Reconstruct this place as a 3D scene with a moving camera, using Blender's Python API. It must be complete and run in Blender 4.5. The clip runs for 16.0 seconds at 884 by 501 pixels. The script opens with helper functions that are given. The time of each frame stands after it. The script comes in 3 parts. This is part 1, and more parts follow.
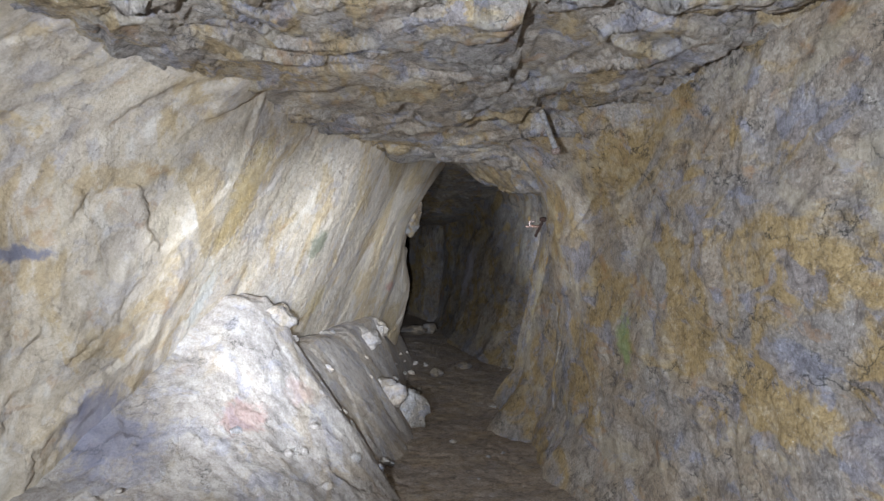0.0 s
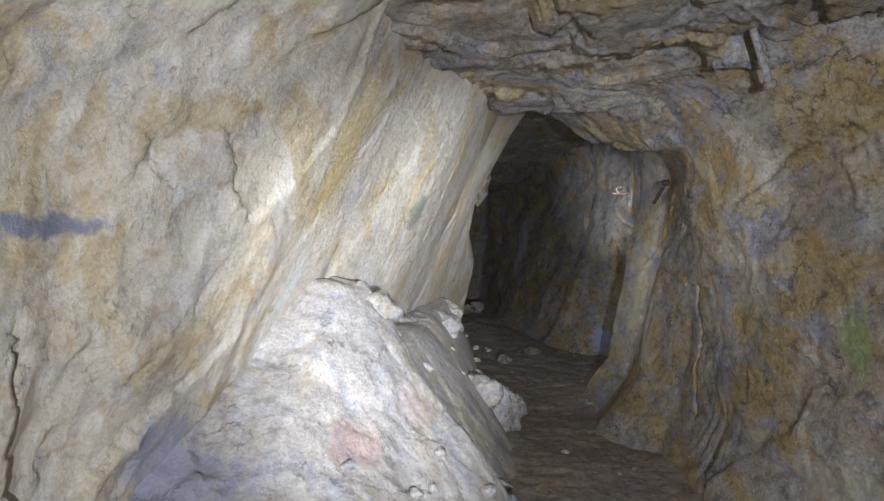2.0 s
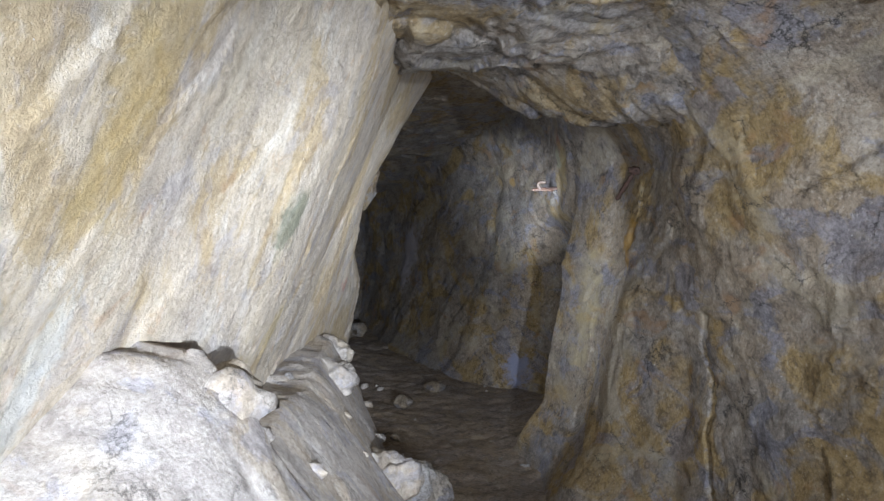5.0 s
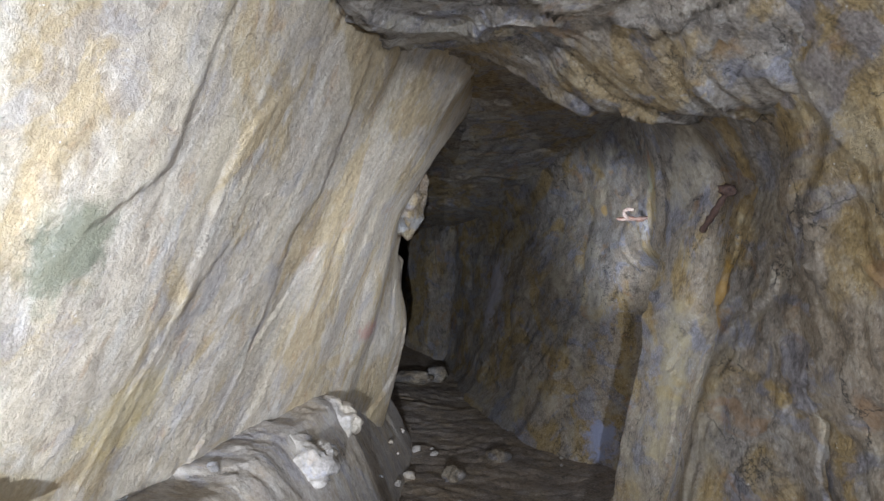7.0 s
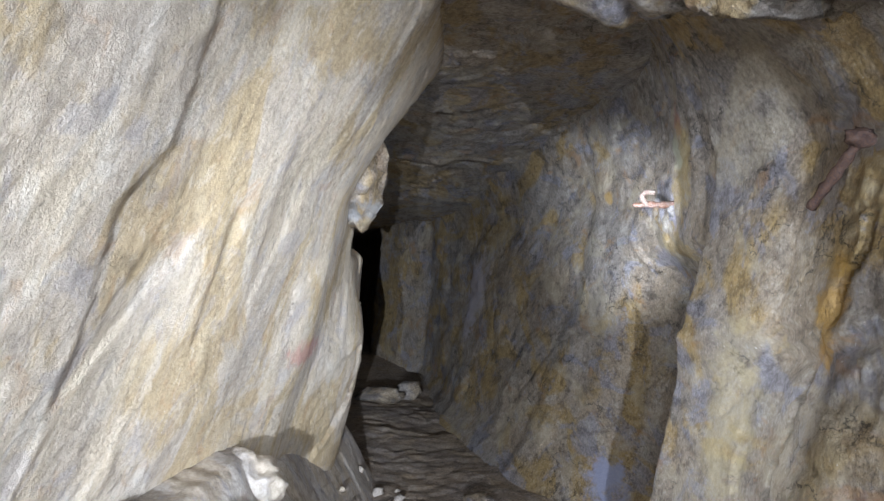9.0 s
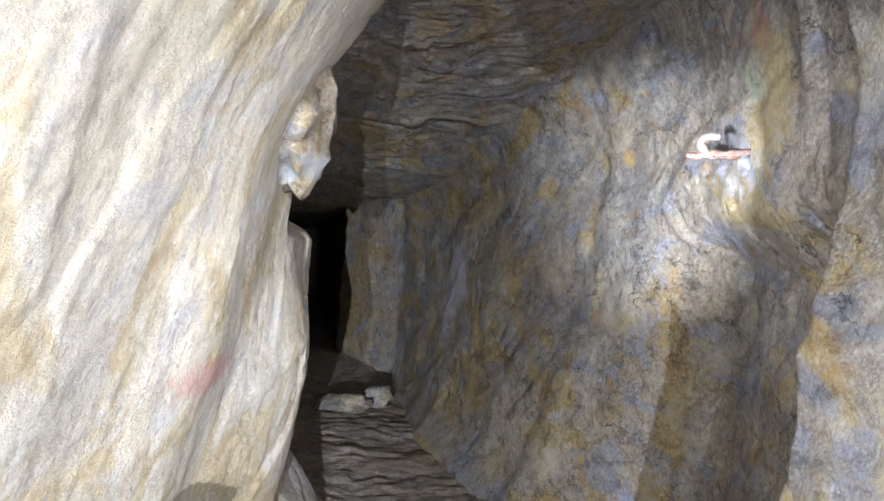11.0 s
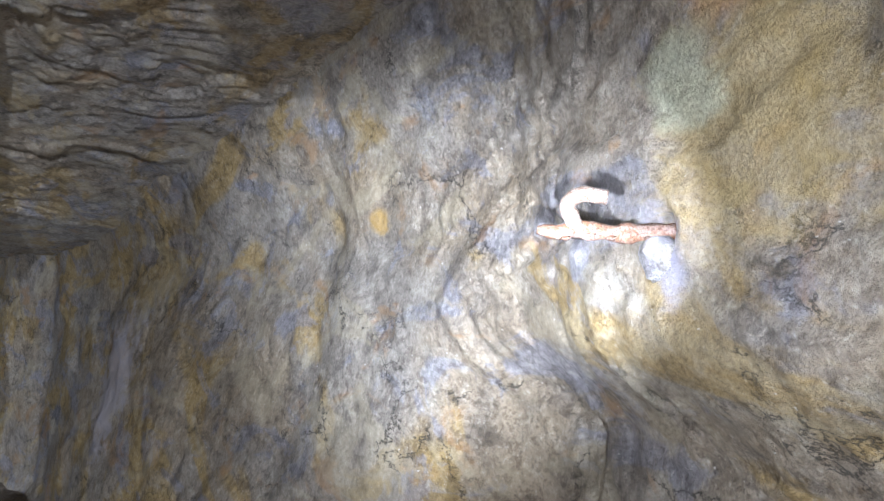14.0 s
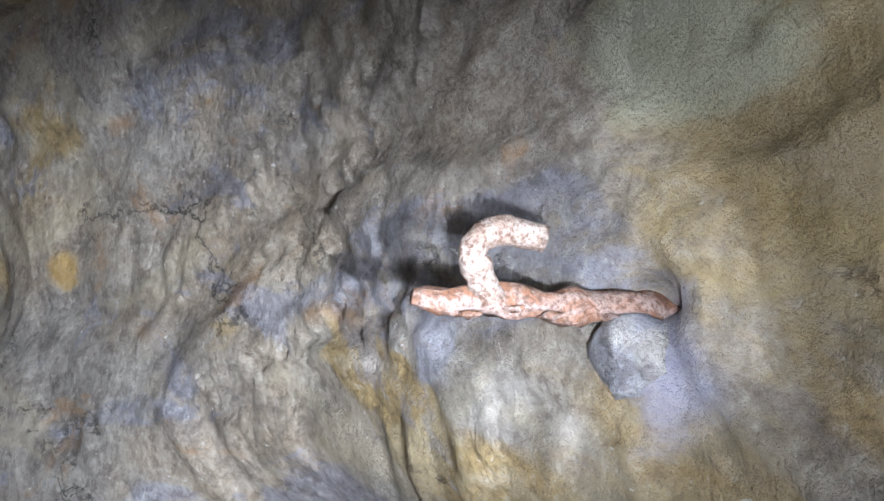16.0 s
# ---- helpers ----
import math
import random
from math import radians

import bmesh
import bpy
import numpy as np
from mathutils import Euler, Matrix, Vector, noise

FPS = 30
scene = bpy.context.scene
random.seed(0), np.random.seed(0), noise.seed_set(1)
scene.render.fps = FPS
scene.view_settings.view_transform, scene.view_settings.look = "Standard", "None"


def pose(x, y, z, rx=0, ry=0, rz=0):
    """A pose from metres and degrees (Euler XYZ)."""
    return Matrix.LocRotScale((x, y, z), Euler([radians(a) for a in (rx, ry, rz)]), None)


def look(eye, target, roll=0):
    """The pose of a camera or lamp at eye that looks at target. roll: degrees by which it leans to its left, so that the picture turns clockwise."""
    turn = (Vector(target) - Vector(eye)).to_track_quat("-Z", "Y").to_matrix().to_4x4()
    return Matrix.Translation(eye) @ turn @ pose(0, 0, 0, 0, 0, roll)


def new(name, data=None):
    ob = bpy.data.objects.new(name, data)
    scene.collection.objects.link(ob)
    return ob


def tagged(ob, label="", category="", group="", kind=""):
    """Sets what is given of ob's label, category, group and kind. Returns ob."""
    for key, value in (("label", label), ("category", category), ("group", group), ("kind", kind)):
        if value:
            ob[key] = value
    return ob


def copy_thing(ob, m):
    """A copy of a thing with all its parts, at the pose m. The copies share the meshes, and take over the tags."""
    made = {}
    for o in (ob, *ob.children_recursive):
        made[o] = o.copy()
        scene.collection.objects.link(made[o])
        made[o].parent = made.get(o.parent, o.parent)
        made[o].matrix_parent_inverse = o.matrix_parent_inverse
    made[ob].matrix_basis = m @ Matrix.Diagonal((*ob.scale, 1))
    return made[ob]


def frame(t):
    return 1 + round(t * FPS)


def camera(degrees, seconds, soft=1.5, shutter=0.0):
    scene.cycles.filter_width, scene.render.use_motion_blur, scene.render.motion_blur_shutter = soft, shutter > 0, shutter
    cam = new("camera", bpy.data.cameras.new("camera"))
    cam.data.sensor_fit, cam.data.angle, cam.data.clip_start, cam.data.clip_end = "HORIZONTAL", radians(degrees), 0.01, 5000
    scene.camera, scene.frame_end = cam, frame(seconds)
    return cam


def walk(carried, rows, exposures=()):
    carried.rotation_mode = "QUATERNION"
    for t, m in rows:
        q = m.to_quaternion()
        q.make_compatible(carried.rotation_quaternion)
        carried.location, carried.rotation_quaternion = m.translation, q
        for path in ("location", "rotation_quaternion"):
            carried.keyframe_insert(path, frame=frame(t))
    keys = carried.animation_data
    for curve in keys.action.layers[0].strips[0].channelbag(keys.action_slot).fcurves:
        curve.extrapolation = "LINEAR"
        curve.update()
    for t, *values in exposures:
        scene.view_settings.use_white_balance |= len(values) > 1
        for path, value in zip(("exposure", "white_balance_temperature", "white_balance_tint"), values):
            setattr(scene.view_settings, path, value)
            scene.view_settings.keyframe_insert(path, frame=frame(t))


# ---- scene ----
cam = camera(53.6, 16.0, soft=1.25)
METRES, EYE, TILT, LEAN, TURN = 9.0, 1.4, 0.0, 0.0, 1.8
ROWS = [
    (0.0, 0.0, 0.0, 0.0, -0.0, 0.03, -0.26),
    (0.5, -0.0098, 0.0338, 0.0002, 1.25, -0.26, 0.09),
    (1.0, -0.0353, 0.0603, -0.0027, 2.59, -0.91, 0.25),
    (1.5, -0.0576, 0.0887, -0.0028, 0.9, -2.07, 0.53),
    (2.0, -0.0741, 0.1276, -0.0011, -0.08, -1.82, -0.08),
    (2.5, -0.0889, 0.1579, -0.0014, -1.48, -1.76, -0.31),
    (3.0, -0.0983, 0.1843, 0.0005, -6.77, -1.74, 1.59),
    (3.5, -0.0955, 0.2195, 0.0004, -8.11, -1.45, 1.82),
    (4.0, -0.095, 0.2503, -0.0006, -9.18, -1.61, 1.56),
    (6.5, -0.0312, 0.4223, 0.0033, -5.28, -0.72, -0.2),
    (7.0, -0.0135, 0.4472, 0.0026, 0.07, 0.57, -0.24),
    (7.5, -0.0135, 0.479, 0.0007, -0.11, 0.48, -0.29),
    (8.0, -0.0138, 0.5066, 0.0009, -1.33, 0.35, -0.47),
    (8.5, -0.0051, 0.5399, 0.0016, -1.03, 0.7, -0.31),
    (11.0, -0.0011, 0.7041, -0.0022, -2.73, -0.26, 0.13),
    (11.5, 0.003, 0.7319, -0.0027, -4.03, -0.27, 0.42),
    (12.0, 0.0121, 0.7643, -0.0017, -3.41, -0.24, 0.21),
    (12.5, 0.0122, 0.7896, -0.0022, -3.32, -0.54, 0.17),
    (13.0, 0.0126, 0.8196, 0.0024, -8.73, -0.06, -0.83),
    (13.5, 0.0229, 0.8478, 0.0103, -15.89, 1.97, -0.85),
    (14.0, 0.0283, 0.8684, 0.0166, -21.8, 3.28, -0.86),
    (14.5, 0.0291, 0.8912, 0.0211, -29.37, 5.21, -0.54),
    (15.0, 0.0318, 0.9065, 0.02, -33.58, 5.72, -0.47),
    (15.5, 0.0433, 0.9247, 0.0215, -36.5, 6.56, -0.65),
    (16.0, 0.0495, 0.9391, 0.0231, -41.5, 7.21, -0.75),
]
# the exposure climbs as the stand-in spots weaken with depth, then eases by the hook
EXPOSURES = [(0.0, 0.3), (0.5, 0.25), (1.0, 0.15), (2.0, 0.15), (3.0, 0.2), (3.5, 0.4), (4.0, 0.45), (7.0, 0.75), (7.5, 1.0), (8.5, 1.35), (11.0, 2.1), (12.5, 2.45), (13.0, 2.55), (13.5, 2.6), (14.5, 2.1), (16.0, 1.55)]
walk(cam, [(t, pose(0, 0, EYE, TILT, LEAN, TURN) @ pose(METRES * x, METRES * y, METRES * z, 90 + pitch, roll, yaw)) for t, x, y, z, yaw, pitch, roll in ROWS], EXPOSURES)

# ---- light: fixed spots stand in for one carried torch, no daylight reaches the adit ----
world = bpy.data.worlds.new("world")
world.use_nodes = True
world.node_tree.nodes["Background"].inputs[0].default_value = (0, 0, 0, 1)
scene.world = world


def stand_in_lamp(name, eye, target, watts, cone, blend, radius=0.015, colour=(0.73, 0.825, 1.0)):
    lamp = bpy.data.lights.new(name, "SPOT")
    lamp.energy, lamp.color, lamp.shadow_soft_size = watts, colour, radius
    lamp.spot_size, lamp.spot_blend = radians(cone), blend
    ob = new(name, lamp)
    ob.matrix_world = look(eye, target)
    return ob


# added spots along the walk, where the carried torch would shine in passing
stand_in_lamp("stand_in_spill", (-0.5, -0.3, 1.35), (-0.1, 6.0, 1.15), 900, 105, 1.0)
stand_in_lamp("stand_in_mouth", (-0.1, 0.2, 1.25), (-1.0, 5.0, 1.05), 2400, 26, 1.0)
stand_in_lamp("stand_in_pillar", (0.7, 3.8, 1.35), (-0.95, 6.6, 1.45), 148, 54, 1.0)
stand_in_lamp("stand_in_bend", (0.42, 5.9, 1.3), (-0.9, 8.2, 1.4), 90, 52, 1.0)
stand_in_lamp("stand_in_block", (0.48, 7.2, 1.35), (-0.75, 9.0, 1.5), 25, 54, 1.0)
stand_in_lamp("stand_in_wall", (-0.2, 7.3, 1.35), (0.7, 10.0, 1.62), 270, 26, 1.0)
stand_in_lamp("stand_in_right", (-0.45, 3.9, 1.4), (0.6, 6.5, 1.5), 90, 58, 1.0)
stand_in_lamp("stand_in_spill_wall", (-0.3, 6.9, 1.35), (0.75, 8.3, 0.9), 34, 95, 1.0)
stand_in_lamp("stand_in_spill_hook", (0.2, 8.40, 1.53), (0.74, 8.8, 1.6), 4.4, 100, 1.0)
stand_in_lamp("stand_in_hook", (0.2, 8.43, 1.545), (0.73, 9.06, 1.68), 20, 38, 1.0)


# ---- noise on arrays ----
def mixed(i, j, k, salt):
    h = (i * 374761393 + j * 668265263 + k * 1274126177 + salt * 974634777) & 0xFFFFFFFF
    h = ((h ^ (h >> 13)) * 1103515245) & 0xFFFFFFFF
    h = ((h ^ (h >> 16)) * 2654435761) & 0xFFFFFFFF
    return ((h >> 8) & 0xFFFF) / 65535.0


def smooth_noise(p, salt=0):
    """Value noise from -1 to 1 at the rows of p."""
    q = np.floor(p).astype(np.int64)
    f = p - q
    f = f * f * f * (f * (f * 6 - 15) + 10)
    total = np.zeros(len(p))
    for a in (0, 1):
        for b in (0, 1):
            for c in (0, 1):
                w = (f[:, 0] if a else 1 - f[:, 0]) * (f[:, 1] if b else 1 - f[:, 1]) * (f[:, 2] if c else 1 - f[:, 2])
                total += w * mixed(q[:, 0] + a, q[:, 1] + b, q[:, 2] + c, salt)
    return total * 2 - 1


def fractal(p, octaves=4, salt=0, gain=0.5):
    total, amp = np.zeros(len(p)), 1.0
    for o in range(octaves):
        total += amp * smooth_noise(p * 2.03 ** o + 17.3 * o, salt + o)
        amp *= gain
    return total


def facets(p, salt=0):
    """Broken faces: each cell of a random lattice is a tilted plane. From about -1 to 1."""
    q = np.floor(p).astype(np.int64)
    best = np.full(len(p), 1e9)
    value = np.zeros(len(p))
    for a in (-1, 0, 1):
        for b in (-1, 0, 1):
            for c in (-1, 0, 1):
                i, j, k = q[:, 0] + a, q[:, 1] + b, q[:, 2] + c
                centre = np.stack([i + mixed(i, j, k, salt), j + mixed(i, j, k, salt + 1), k + mixed(i, j, k, salt + 2)], 1)
                d = p - centre
                dist = (d * d).sum(1)
                tilt = np.stack([mixed(i, j, k, salt + 3 + n) - 0.5 for n in range(3)], 1)
                v = (mixed(i, j, k, salt + 7) - 0.5) + 1.3 * (d * tilt).sum(1)
                near = dist < best
                best = np.where(near, dist, best)
                value = np.where(near, v, value)
    return value


def along(y, *pairs):
    return np.interp(y, [a for a, b in pairs], [b for a, b in pairs])


def step(a, b, v):
    t = np.clip((v - a) / (b - a), 0, 1)
    return t * t * (3 - 2 * t)


def hump(v, centre, width):
    return np.exp(-((v - centre) / width) ** 2)


# ---- materials ----
class Nodes:
    """Short hand for a node material."""

    def __init__(self, name):
        self.mat = bpy.data.materials.new(name)
        self.mat.use_nodes = True
        self.tree = self.mat.node_tree
        self.bsdf = self.tree.nodes["Principled BSDF"]
        self.place = self.where = self.add("ShaderNodeNewGeometry").outputs["Position"]

    def draw_out(self, drawn):
        """Makes the grain longer along the passage."""
        node = self.add("ShaderNodeVectorMath")
        node.operation = "MULTIPLY"
        self.link(self.place, node.inputs[0])
        node.inputs[1].default_value = (1, drawn, 1)
        self.where = node.outputs[0]

    def add(self, kind):
        return self.tree.nodes.new(kind)

    def link(self, a, b):
        self.tree.links.new(a, b)

    def noise(self, scale, detail=5.0, stretch=(1, 1, 1), turn=(0, 0, 0), warp=0.0, rough=0.6, even=False):
        mapping, tex = self.add("ShaderNodeMapping"), self.add("ShaderNodeTexNoise")
        mapping.inputs["Scale"].default_value = stretch
        mapping.inputs["Rotation"].default_value = [radians(a) for a in turn]
        self.link(self.place if even else self.where, mapping.inputs["Vector"])
        self.link(mapping.outputs[0], tex.inputs["Vector"])
        tex.inputs["Scale"].default_value, tex.inputs["Detail"].default_value = scale, detail
        tex.inputs["Distortion"].default_value, tex.inputs["Roughness"].default_value = warp, rough
        return tex.outputs[0]

    def ramp(self, fac, low, high):
        node = self.add("ShaderNodeMapRange")
        node.interpolation_type = "SMOOTHSTEP"
        self.link(fac, node.inputs[0])
        node.inputs[1].default_value, node.inputs[2].default_value = low, high
        return node.outputs[0]

    def math(self, how, a, b):
        node = self.add("ShaderNodeMath")
        node.operation = how
        for i, v in ((0, a), (1, b)):
            if isinstance(v, (int, float)):
                node.inputs[i].default_value = v
            else:
                self.link(v, node.inputs[i])
        return node.outputs[0]

    def mix(self, fac, a, b, how="MIX"):
        node = self.add("ShaderNodeMix")
        node.data_type, node.blend_type = "RGBA", how
        for slot, v in ((0, fac), (6, a), (7, b)):
            if isinstance(v, (int, float)):
                node.inputs[slot].default_value = v
            elif isinstance(v, tuple):
                node.inputs[slot].default_value = (*v, 1)
            else:
                self.link(v, node.inputs[slot])
        return node.outputs[2]

    def spot(self, place, size, ragged):
        """1 in a ragged patch of the given half sizes round a place."""
        sub, div, length = self.add("ShaderNodeVectorMath"), self.add("ShaderNodeVectorMath"), self.add("ShaderNodeVectorMath")
        sub.operation, div.operation, length.operation = "SUBTRACT", "DIVIDE", "LENGTH"
        self.link(self.place, sub.inputs[0])
        sub.inputs[1].default_value = place
        self.link(sub.outputs[0], div.inputs[0])
        div.inputs[1].default_value = size
        self.link(div.outputs[0], length.inputs[0])
        return self.ramp(self.math("ADD", length.outputs[1], self.math("MULTIPLY", self.math("SUBTRACT", ragged, 0.5), 2.2)), 1.1, 0.5)

    def bump(self, height, strength, distance, below=None):
        node = self.add("ShaderNodeBump")
        node.inputs["Strength"].default_value, node.inputs["Distance"].default_value = strength, distance
        self.link(height, node.inputs["Height"])
        if below:
            self.link(below, node.inputs["Normal"])
        return node.outputs[0]


def rock(name, main, second, dark, stretch, turn=(0, 0, 0), ochre=0.5, blue=0.3, pale=0.3, stains=(), gloss=0.5, cracks=0.5, relief=1.0, drawn=1.0):
    n = Nodes(name)
    n.draw_out(drawn)
    broad = n.noise(1.7, 5, stretch, turn, 0.6)
    streak = n.noise(5.0, 8, stretch, turn, 0.35, 0.68)
    blotch = n.noise(5.5, 9, (1, 1, 1), (20, 35, 10), 0.7, 0.62)
    patch = n.noise(2.6, 9, (1.3, 0.9, 0.8), (40, 10, 70), 0.8, 0.6)
    mottle = n.noise(13, 9, (1.2, 1.2, 0.9), (15, -20, 30), 0.5, 0.68)
    grit = n.noise(34, 8, (1, 0.8, 1), (9, 50, 0), 0.3, 0.72, True)
    grain = n.noise(75, 6, (1, 1, 1), (0, 0, 0), 0.0, 0.7, True)
    fine = n.noise(260, 4, (1, 1, 1), even=True)
    colour = n.mix(n.ramp(broad, 0.38, 0.62), main, second)
    colour = n.mix(n.math("MULTIPLY", n.ramp(streak, 0.5, 0.7), pale), colour, (0.66, 0.62, 0.54))
    colour = n.mix(n.math("MULTIPLY", n.ramp(patch, 0.5, 0.58), ochre), colour, (0.41, 0.285, 0.115))
    colour = n.mix(n.math("MULTIPLY", n.ramp(blotch, 0.54, 0.6), blue), colour, (0.25, 0.27, 0.36))
    colour = n.mix(n.math("MULTIPLY", n.ramp(streak, 0.46, 0.32), 0.35), colour, dark)
    shade = n.mix(1.0, colour, (0.5, 0.49, 0.5), "MULTIPLY")
    colour = n.mix(n.math("MULTIPLY", n.ramp(mottle, 0.5, 0.38), 0.2 + 0.5 * relief), colour, shade)
    colour = n.mix(n.math("MULTIPLY", n.ramp(mottle, 0.54, 0.66), 0.4 * pale + 0.12), colour, (0.68, 0.62, 0.52))
    colour = n.mix(n.math("MULTIPLY", n.ramp(grit, 0.49, 0.4), 0.1 + 0.5 * relief), colour, n.mix(1.0, colour, (0.45, 0.42, 0.4), "MULTIPLY"))
    colour = n.mix(n.math("MULTIPLY", n.ramp(grain, 0.47, 0.6), 0.15 + 0.35 * relief), colour, n.mix(1.0, colour, (0.52, 0.5, 0.47), "MULTIPLY"))
    colour = n.mix(n.math("MULTIPLY", n.ramp(grain, 0.44, 0.34), 0.1 + 0.25 * relief), colour, (0.66, 0.61, 0.53))
    rusty = n.noise(7, 8, (1, 1, 1), (70, 15, 40), 0.7)
    colour = n.mix(n.math("MULTIPLY", n.ramp(rusty, 0.58, 0.68), 0.6 * ochre), colour, (0.38, 0.21, 0.09))
    sandy = n.noise(3.7, 9, (1, 1, 1), (10, 80, 25), 0.9, 0.62)
    colour = n.mix(n.math("MULTIPLY", n.ramp(sandy, 0.54, 0.62), 0.45 * ochre), colour, (0.50, 0.43, 0.30))
    # sparkle of the rock, painted as tiny white dots in the colour
    glint_dots = n.noise(85, 2, (1, 1, 1), (33, 12, 5))
    colour = n.mix(n.math("MULTIPLY", n.ramp(glint_dots, 0.72, 0.77), 0.6), colour, (0.8, 0.78, 0.74))
    # short ragged cracks
    crackmap, crack = n.add("ShaderNodeMapping"), n.add("ShaderNodeTexVoronoi")
    crackmap.inputs["Scale"].default_value = tuple(v * 2.6 for v in stretch)
    crackmap.inputs["Rotation"].default_value = [radians(a) for a in turn]
    warped = n.add("ShaderNodeVectorMath")
    warped.operation = "MULTIPLY_ADD"
    big = n.add("ShaderNodeTexNoise")
    big.inputs["Scale"].default_value, big.inputs["Detail"].default_value, big.inputs["Roughness"].default_value = 5.0, 9.0, 0.68
    n.link(n.where, big.inputs["Vector"])
    n.link(big.outputs["Color"], warped.inputs[0])
    warped.inputs[1].default_value = (0.3, 0.3, 0.3)
    n.link(n.where, warped.inputs[2])
    n.link(warped.outputs[0], crackmap.inputs["Vector"])
    n.link(crackmap.outputs[0], crack.inputs["Vector"])
    crack.feature = "DISTANCE_TO_EDGE"
    crack.inputs["Scale"].default_value = 1.6
    line = n.math("MULTIPLY", n.ramp(crack.outputs["Distance"], 0.016, 0.003), n.ramp(n.noise(4.5, 5, (1, 1, 1), (5, 60, 20)), 0.5, 0.58))
    colour = n.mix(n.math("MULTIPLY", line, cracks), colour, (0.03, 0.028, 0.025))
    ragged = n.noise(14, 8, (1, 1, 1), (0, 0, 0), 0.5, 0.65)
    for place, size, tint, much in stains:
        colour = n.mix(n.math("MULTIPLY", n.spot(place, size, ragged), much), colour, tint)
    n.link(colour, n.bsdf.inputs["Base Color"])
    n.link(n.math("ADD", n.math("MULTIPLY", n.ramp(blotch, 0.4, 0.75), -0.25), gloss + 0.2), n.bsdf.inputs["Roughness"])
    n.bsdf.inputs["Specular IOR Level"].default_value = 0.35
    b = n.bump(streak, 0.3 * relief, 0.012)
    b = n.bump(mottle, 0.3 + 0.6 * relief, 0.02, b)
    b = n.bump(grit, 0.3 + 0.5 * relief, 0.018, b)
    b = n.bump(grain, 0.4 + 0.35 * relief, 0.010, b)
    b = n.bump(fine, 0.6, 0.003, b)
    b = n.bump(n.math("MULTIPLY", line, -1.0), 0.6, 0.01, b)
    n.link(b, n.bsdf.inputs["Normal"])
    return n.mat


UPRIGHT = (2.0, 2.0, 0.55)
ROUGH = (1.15, 1.15, 0.9)
ACROSS = (0.85, 1.6, 1.9)
EVEN = (1, 1, 1)
left_rock = rock("cream_streaked_rock", (0.54, 0.455, 0.335), (0.46, 0.395, 0.315), (0.22, 0.19, 0.16), UPRIGHT, (8, 0, 0), 0.55, 0.22, 0.6,
                 [((-1.74, 4.0, 0.63), (0.2, 0.2, 0.16), (0.2, 0.22, 0.34), 0.55),
                  ((-1.22, 4.5, 1.75), (0.3, 0.15, 0.5), (0.42, 0.30, 0.11), 0.6),
                  ((-1.38, 4.6, 1.1), (0.2, 0.1, 0.25), (0.55, 0.58, 0.55), 0.45),
                  ((-1.85, 3.4, 1.38), (0.2, 0.25, 0.04), (0.13, 0.14, 0.2), 0.8),
                  ((-1.02, 5.58, 1.45), (0.2, 0.12, 0.13), (0.14, 0.16, 0.1), 0.7),
                  ((-1.1, 6.1, 1.05), (0.2, 0.25, 0.12), (0.48, 0.36, 0.13), 0.45),
                  ((-0.8, 8.6, 1.05), (0.2, 0.3, 0.06), (0.45, 0.16, 0.14), 0.5)], 0.5, 0.22, 0.25)
right_rock = rock("grey_brown_streaked_rock", (0.37, 0.295, 0.21), (0.32, 0.285, 0.25), (0.13, 0.115, 0.105), ROUGH, (-14, 10, 0), 0.85, 0.5, 0.35,
                  [((0.0, 12.45, 1.1), (0.2, 0.35, 0.4), (0.50, 0.47, 0.52), 0.65),
                   ((0.66, 9.95, 0.2), (0.15, 0.2, 0.2), (0.34, 0.37, 0.52), 0.8),
                   ((0.78, 4.55, 0.93), (0.12, 0.12, 0.16), (0.24, 0.40, 0.08), 0.42),
                   ((0.6, 7.1, 1.3), (0.15, 0.1, 0.16), (0.50, 0.29, 0.06), 0.75),
                   ((0.7, 7.75, 0.8), (0.25, 0.2, 0.45), (0.46, 0.38, 0.22), 0.6),
                   ((0.75, 8.7, 1.98), (0.2, 0.12, 0.1), (0.36, 0.12, 0.10), 0.6),
                   ((0.7, 10.25, 1.775), (0.1, 0.06, 0.04), (0.50, 0.30, 0.06), 0.6),
                   ((0.75, 8.68, 1.8), (0.25, 0.3, 0.2), (0.44, 0.32, 0.12), 0.6),
                   ((0.72, 8.85, 1.86), (0.15, 0.12, 0.08), (0.50, 0.52, 0.40), 0.7),
                   ((0.76, 8.86, 1.60), (0.12, 0.06, 0.07), (0.36, 0.37, 0.50), 0.6)], 0.45, 0.8, 0.95, 0.5)
roof_rock = rock("bedded_ochre_rock", (0.40, 0.33, 0.25), (0.33, 0.30, 0.27), (0.12, 0.11, 0.12), ACROSS, (0, 8, 6), 0.7, 0.5, 0.4, (), 0.45, 0.7, 1.0, 0.55)
bank_rock = rock("pale_crumbled_rock", (0.45, 0.395, 0.335), (0.39, 0.35, 0.31), (0.2, 0.18, 0.16), EVEN, (0, 0, 0), 0.25, 0.3, 0.4,
                 [((-1.15, 4.35, 0.55), (0.14, 0.2, 0.1), (0.5, 0.24, 0.2), 0.35),
                  ((-0.95, 4.75, 0.6), (0.1, 0.14, 0.12), (0.5, 0.30, 0.24), 0.3),
                  ((-1.65, 4.0, 0.5), (0.25, 0.25, 0.2), (0.22, 0.24, 0.36), 0.5)], 0.6, 0.5, 0.45)
